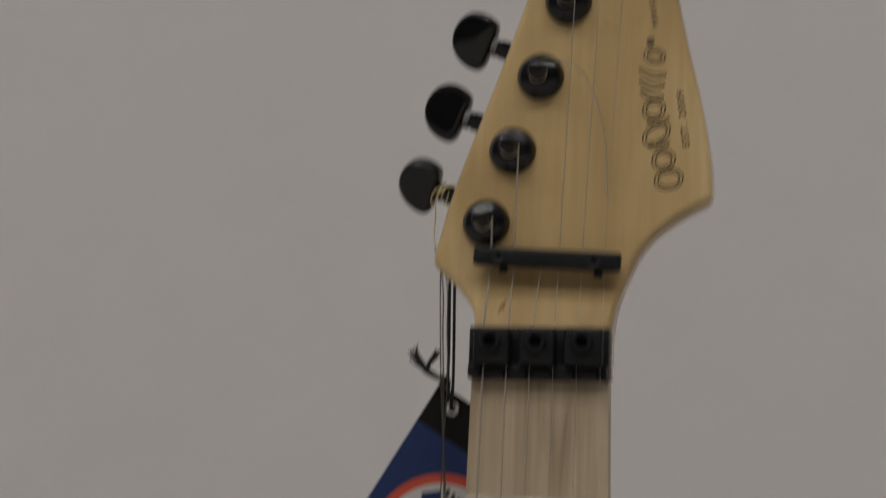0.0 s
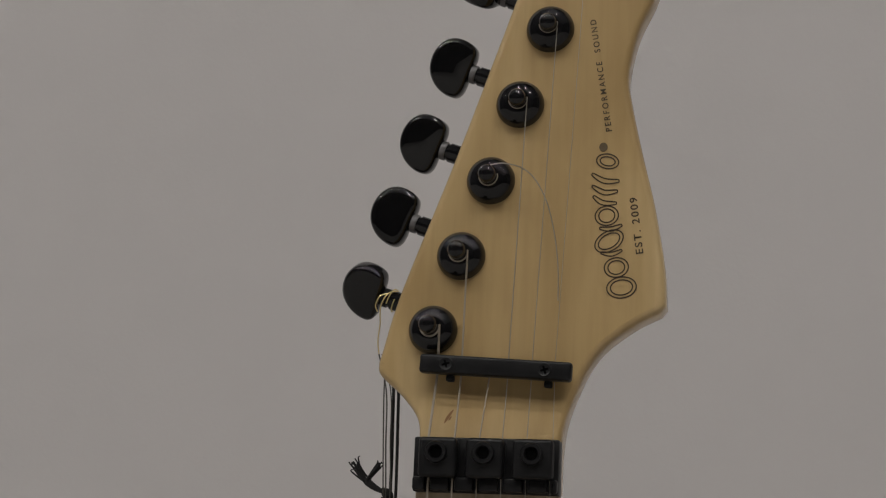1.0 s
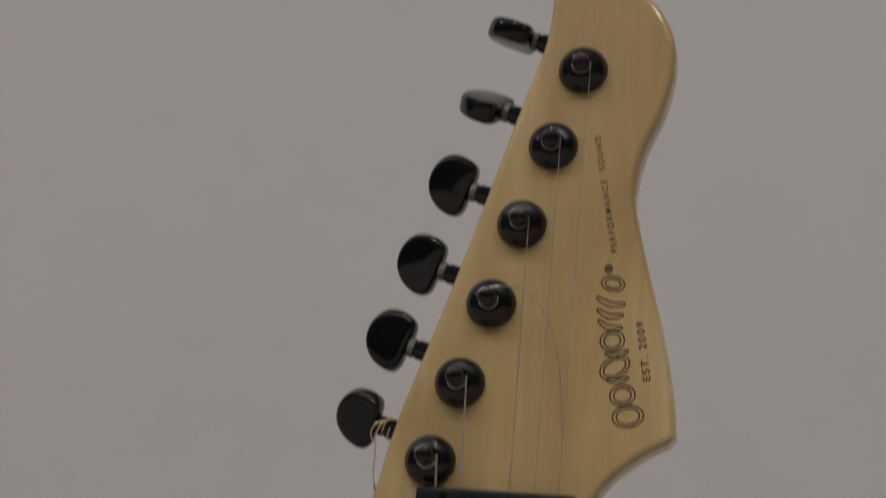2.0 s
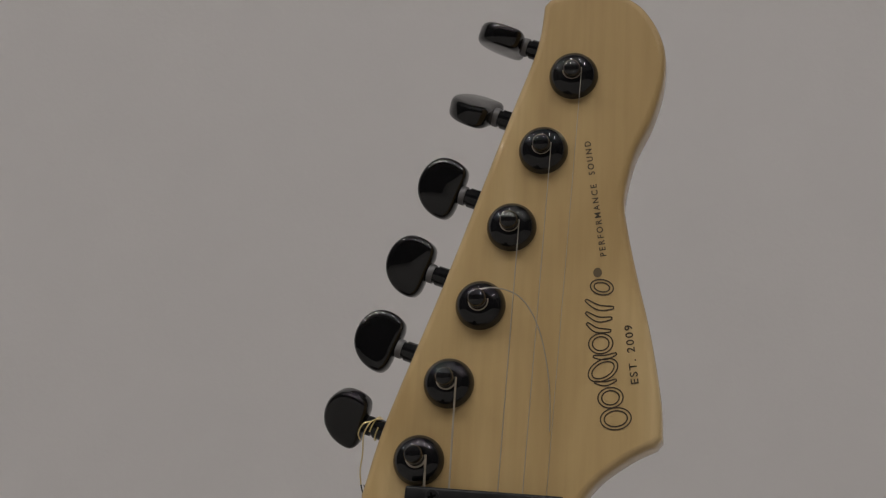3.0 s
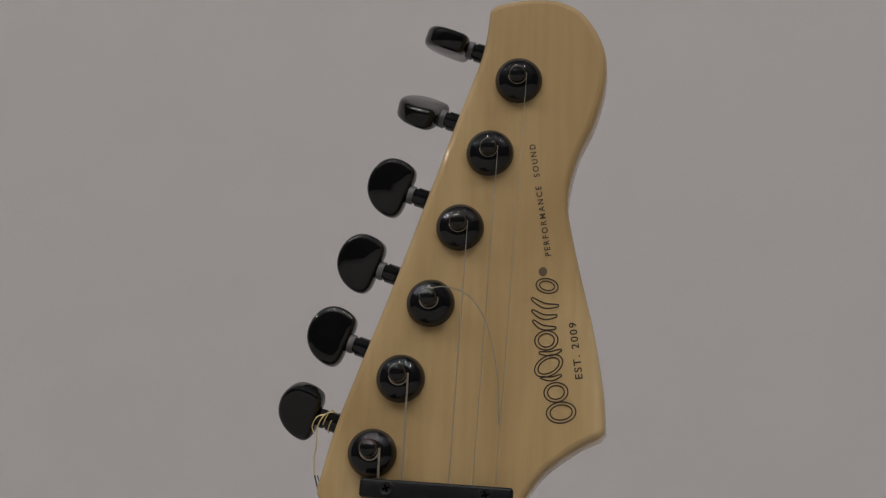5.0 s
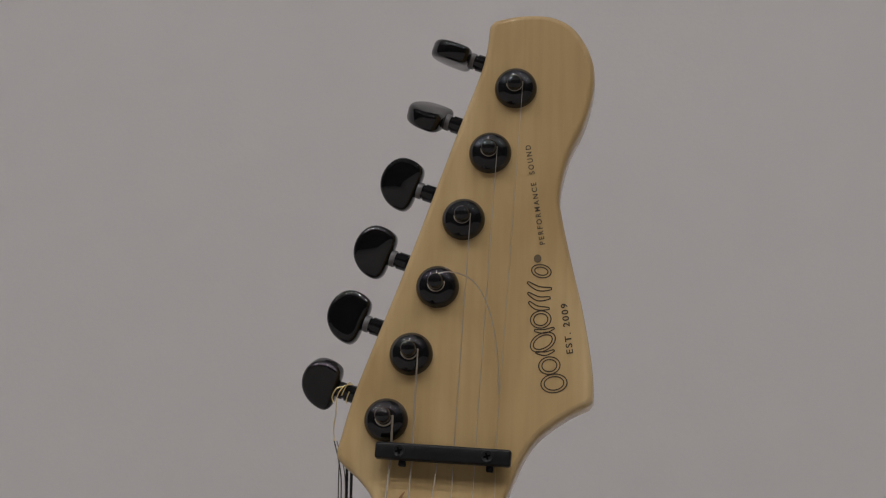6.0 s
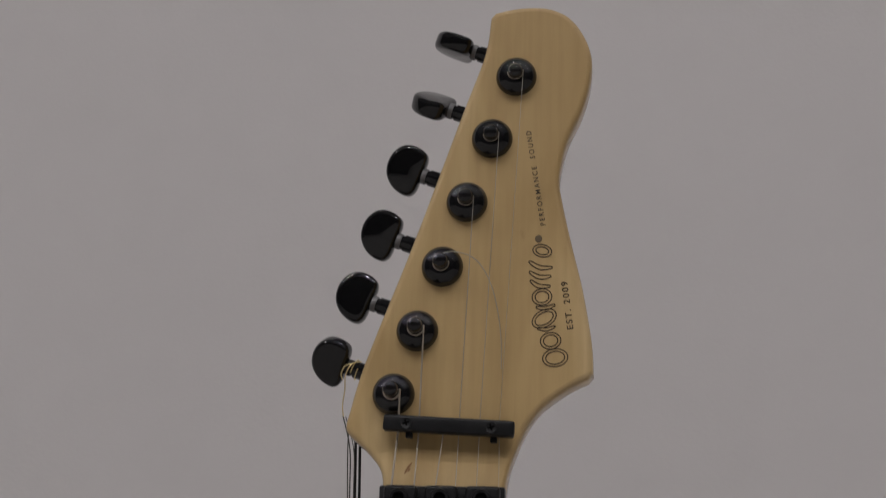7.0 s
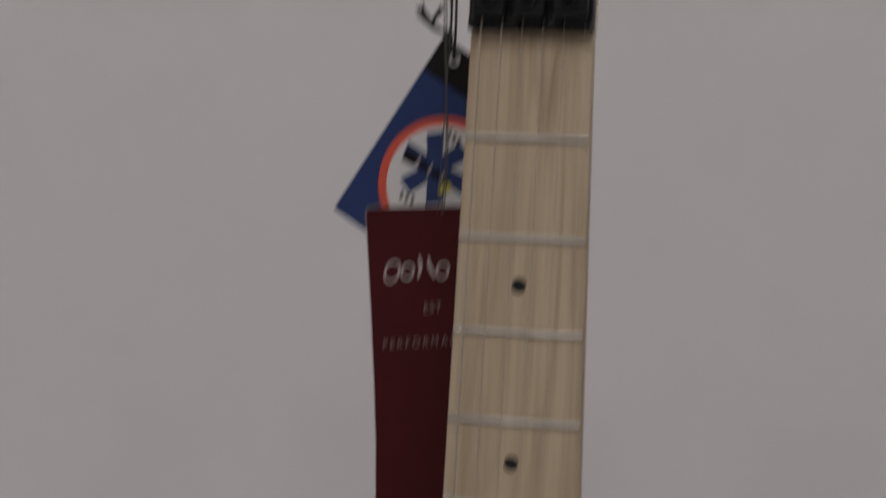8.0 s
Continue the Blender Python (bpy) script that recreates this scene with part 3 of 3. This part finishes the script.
# a row of double-lined ovals and swashes
for u, v, ru, rv, turn in ((37.6, 46.4, 4.4, 3.2, 8), (35.9, 52.5, 3.6, 3.0, 8), (33.5, 60.6, 4.6, 3.0, 32), (32.6, 68.5, 3.5, 3.0, 8), (32.4, 85.6, 3.4, 2.3, -12)):
    mark([ellipse(u, v, ru, rv, radians(turn)), ellipse(u, v, ru - 1.1, rv - 0.9, radians(turn))], LINE)
for points, width in (([(31.2, 57.0), (34.4, 56.6), (37.4, 57.8)], 1.2), ([(30.6, 64.6), (34.0, 64.4), (37.2, 65.6)], 1.3),
                      ([(28.4, 74.6), (31.2, 72.6), (35.4, 72.4)], 1.4), ([(28.0, 77.8), (31.6, 75.8), (35.6, 76.2)], 1.5),
                      ([(27.8, 81.6), (31.6, 79.4), (36.0, 79.4)], 1.5)):
    mark([ribbon(points, width, 0.45)], LINE)
bm = bmesh.new()
plate(bm, FACE, [p * MM for p in ellipse(31.0, 90.1, 1.3, 1.45, steps=20)], 0.00004, 0.00012)
part("print_dot", bm, ink_soft, headstock, "small brown printed dot")
bm = bmesh.new()
plate(bm, FACE, [p * MM for p in ribbon([(-13.6, 4.4), (-12.6, 6.4), (-11.2, 8.6)], 0.9, 0.2, 3)], 0.00004, 0.00010)
plate(bm, FACE, [p * MM for p in ribbon([(-12.4, 5.2), (-11.6, 6.6)], 0.5, 0.3, 3)], 0.00004, 0.00010)
for vert in bm.verts:
    vert.co += FACE.to_3x3() @ Vector((0, 0, ramp_up((FACE.inverted() @ vert.co).y)))
part("scuff", bm, scuff_brown, headstock, "small brown scuff in the lacquer")

# ---------------------------------------------------------------- swing tags on cords
TAGS = pose(0, 0, 0, 90)  # x across, y up, z towards the viewer


def at_depth(depth, lean=0.0):
    return Matrix.Translation((0, depth, 0)) @ TAGS


def card(name, outline, depth, mat, label, group=""):
    top = max(p[1] for p in outline)
    x = [p[0] for p in outline if p[1] == top][0]
    tag = thing(name, (x * MM, depth, top * MM), label, "swing tag", group)
    bm = bmesh.new()
    plate(bm, at_depth(depth), [Vector(p) * MM for p in outline], -0.0006, 0.0)
    core = part("card_core", bm, card_edge, tag, "white card edge", 0)
    bm = bmesh.new()
    plate(bm, at_depth(depth), [p * MM for p in inset([Vector(p) for p in outline], 0.15)], 0.0, 0.00012)
    return tag, part("card_face", bm, mat, tag, "", 0)


def print_on(tag, name, outline, depth, height, mat, label=""):
    bm = bmesh.new()
    plate(bm, at_depth(depth), [p * MM for p in outline], height - 0.00006, height)
    return part(name, bm, mat, tag, label, 0)


# blue tag: hangs by one corner, turned about 32 degrees
BLUE_Y, RED_Y = 0.0290, 0.0262
apex = Vector((-37.6, 0.4))
down = Vector((-39.0, -64.2)).normalized()
across = Vector((-down.y, down.x))
if across.x < 0:
    across = -across


def blue(a, b):
    """A point a mm along the tag's long edge from its top corner and b mm across it."""
    return apex + down * a + across * b


blue_tag, blue_face = card("blue_tag", [tuple(blue(0, 0)), tuple(blue(75, 0)), tuple(blue(75, 48)), tuple(blue(0, 48))], BLUE_Y, card_blue,
                           "blue card tag with black top and round emblem", "tags hanging from the tuner")
print_on(blue_tag, "black_band", [blue(0.2, 0.2), blue(14, 0.2), blue(14, 47.8), blue(0.2, 47.8)], BLUE_Y, 0.0002, card_black, "black printed band")
hub = Vector((-35.4, -53.0))
print_on(blue_tag, "emblem_ring", ellipse(hub.x, hub.y, 24.3, 24.3, 0, 64), BLUE_Y, 0.00022, print_orange, "orange-red printed ring")
print_on(blue_tag, "emblem_disc", ellipse(hub.x, hub.y, 21.2, 21.2, 0, 64), BLUE_Y, 0.00030, print_white, "white printed disc")
core = Vector((-38.6, -47.4))
star = []
for k in range(6):
    a = radians(92 + 60 * k)
    d, w = Vector((math.cos(a), math.sin(a))), Vector((-math.sin(a), math.cos(a)))
    star += [core + d * 5.0 - w * 2.9, core + d * 13.4 - w * 3.3, core + d * 12.6 + w * 3.3, core + d * 5.0 + w * 2.9]
print_on(blue_tag, "emblem_star", star, BLUE_Y, 0.00038, card_blue, "blue printed six-armed star")


def strip(a, b, wide):
    """A flat bar from a to b."""
    a, b = Vector(a), Vector(b)
    d = (b - a).normalized() * wide / 2
    k = Vector((-d.y, d.x))
    return [a - k, b - k, b + k, a + k]


print_on(blue_tag, "emblem_knob", strip((-50.2, -42.4), (-45.8, -44.8), 4.6), BLUE_Y, 0.00044, card_black, "black printed bar end")
print_on(blue_tag, "emblem_bar", strip((-45.6, -44.9), (-33.4, -52.4), 2.6), BLUE_Y, 0.00044, card_black, "black printed bar")
for k in range(5):
    p = Vector((-45.0, -45.3)).lerp(Vector((-36.0, -50.8)), k / 4)
    print_on(blue_tag, "emblem_stripe", strip(p + Vector((-0.9, -1.6)), p + Vector((1.0, 1.8)), 0.7), BLUE_Y, 0.00050, card_black if k % 2 else print_silver)
print_on(blue_tag, "emblem_patch", ellipse(-34.6, -54.6, 2.7, 2.0, 0.4, 12), BLUE_Y, 0.00046, print_yellow, "olive yellow printed patch")
for x, z in ((-50.6, -57.6), (-48.6, -58.6), (-46.4, -59.2), (-33.6, -34.8), (-31.8, -36.2), (-30.2, -37.8)):
    print_on(blue_tag, "print_bar", strip((x - 0.5, z - 1.3), (x + 0.4, z + 1.3), 1.2), BLUE_Y, 0.00044, ink)
bm = bmesh.new()
lathe(bm, at_depth(BLUE_Y) @ Matrix.Translation((-33.0 * MM, -7.8 * MM, 0)), [(0.0011, 0.0001), (0.0022, 0.0001), (0.0022, 0.0006), (0.0015, 0.0008), (0.0011, 0.0006)], 20)
part("eyelet", bm, print_white, blue_tag, "white metal eyelet")

# dark red tag in front of it, hanging almost straight
red_top, red_low = Vector((-62.6, -62.4)), Vector((-53.6, -205.0))
red_w = 62.0
side = (red_low - red_top).normalized()
over = Vector((-side.y, side.x))
if over.x < 0:
    over = -over


def red(a, b):
    return red_top + side * a + over * b


red_tag, red_face = card("red_tag", [(-63.4, -64.2), (-61.8, -80.0), (-59.6, -102.0), (-57.3, -128.0), (-55.8, -148.0), (-55.0, -168.0), (-54.6, -205.0), tuple(red(143, red_w)), tuple(red(0, red_w)), (-62.0, -62.5)], RED_Y, card_red,
                         "dark red glossy card tag with silver print", "tags hanging from the tuner")
for points, width in (([(-42.6, -79.6), (-41.6, -83.2), (-42.4, -87.2)], 1.4), ([(-39.0, -79.8), (-38.2, -83.0), (-36.2, -86.6)], 1.4)):
    bm = bmesh.new()
    plate(bm, at_depth(RED_Y), [p * MM for p in ribbon(points, width, 0.4)], 0.00012, 0.00020)
    part("emblem_swash", bm, print_silver, red_tag, "silver printed swash", 0)
for x, z, rx, rz in ((-52.2, -85.6, 2.6, 3.7), (-46.4, -85.2, 2.2, 2.5), (-33.4, -84.2, 2.2, 2.5)):
    bm = bmesh.new()
    rim(bm, at_depth(RED_Y), [p * MM for p in ellipse(x, z, rx, rz, -0.4, 28)], 0.0009, 0.0002)
    part("emblem_oval", bm, print_silver, red_tag, "silver printed oval", 0)
lettering("lettering", "EST", at_depth(RED_Y), (-39.5 * MM, -99.6 * MM), (-33.0 * MM, -98.8 * MM), 2.9 * MM, print_dim, red_tag, "small silver printed letters", 1.2, 0.0002)
lettering("lettering", "PERFORMANCE", at_depth(RED_Y), (-54.2 * MM, -113.6 * MM), (-20.4 * MM, -109.2 * MM), 2.6 * MM, print_dim, red_tag, "small silver printed letters", 1.5, 0.0002)

# cords: a doubled black cord with a frayed bow, and thin threads tied round the lowest tuner shaft
knot = Vector((-0.0352, 0.0262, 0.0008))
cord = thing("black_cord", (-0.034, 0.0262, 0.062), "doubled black cord with a frayed knotted bow", "cord")
for dx, dy in ((-0.0008, 0.0), (0.0007, 0.0006)):
    bm = bmesh.new()
    tube(bm, spline([(-0.0322 + dx, 0.0262 + dy, 0.0640), (-0.0345 + dx, 0.0275 + dy, 0.046), (-0.0342 + dx, 0.0272 + dy, 0.030), (-0.0336 + dx, 0.0264 + dy, 0.012),
                     (-0.0334 + dx, 0.0262 + dy, 0.0005), (-0.0330, 0.0270, -0.0074)], 6), 0.00052, 8)
    part("cord_strand", bm, cord_black, cord)
bm = bmesh.new()
bmesh.ops.create_icosphere(bm, subdivisions=2, radius=0.0017, matrix=Matrix.Translation(knot) @ pose(0, 0, 0, 20, 40, 10) @ Matrix.Diagonal((1.3, 0.9, 1.0, 1)))
tube(bm, spline([knot + Vector((0.0016, 0, -0.0012)), knot + Vector((0.0, -0.0014, 0.0004)), knot + Vector((-0.0015, 0, 0.0016))], 6), 0.0006, 8)
part("knot", bm, cord_black, cord)
rng = random.Random(5)
for tip, fat, count in (((-0.0456, 0.0255, 0.0092), 0.0017, 15), ((-0.0384, 0.0262, 0.0094), 0.0010, 9)):
    for k in range(count):
        bm = bmesh.new()
        t = Vector(tip) + Vector((rng.uniform(-1, 1), rng.uniform(-1, 1), rng.uniform(-1.1, 1.1))) * fat
        mid = knot + Vector((-0.0062, -0.0004, 0.0034)) + Vector((rng.uniform(-1, 1), rng.uniform(-1, 1), rng.uniform(-1, 1))) * 0.0007
        tube(bm, spline([knot, mid, t, t + Vector((rng.uniform(-1, 0.6), rng.uniform(-1, 1), rng.uniform(-0.2, 1.4))) * fat * 0.6], 5), lambda s: 0.00042 * (1 - 0.65 * s), 6)
        part("frayed_end", bm, cord_black, cord)

threads = thing("gold_thread", (-0.036, 0.024, 0.0635), "thin gold thread looped round the lowest tuner shaft", "thread")
wind = shaft_pose(0)
bm = bmesh.new()
coil = [wind @ Vector((0.0180 + 0.0022 * k / 36, 0.0035 * math.sin(a), 0.0035 * math.cos(a))) for k, a in [(k, 2 * math.pi * 1.1 * k / 36) for k in range(37)]]
tube(bm, coil, 0.00021, 8)
front = wind @ Vector((0.0205, -0.0010, 0.0038))
low = wind @ Vector((0.0215, 0.0034, 0.0030))
tube(bm, spline([wind @ Vector((0.0180, -0.0030, 0.0022)), front, low, (-0.0386, 0.0190, 0.0530), (-0.0396, 0.0215, 0.0480), (-0.0394, 0.0230, 0.0440)], 8), 0.00022, 8)
tube(bm, spline([front, wind @ Vector((0.0226, 0.0006, 0.0040)), wind @ Vector((0.0232, 0.0036, 0.0030)), wind @ Vector((0.0222, 0.0052, 0.0018))], 8), 0.00021, 8)
part("thread_loop", bm, thread_gold, threads, "shiny gold thread loops")
for x0, x1, x2, r in ((-0.0394, -0.0366, -0.0341, 0.00024), (-0.0372, -0.0374, -0.0334, 0.00022), (-0.0385, -0.0352, -0.0356, 0.00018)):
    bm = bmesh.new()
    tube(bm, spline([(x0, 0.0230, 0.0440), (x1, 0.0240, 0.0320), (x1 + 0.0006, 0.0240, 0.016), (x1 + 0.0012, 0.0244, 0.002), ((x1 + x2) / 2 + 0.0010, 0.0236, -0.020), (x2 + 0.0006, 0.0236, -0.042), (x2, 0.0240, -0.063)], 8), r, 6)
    part("hanging_thread", bm, thread_grey, threads, "thin hanging thread")
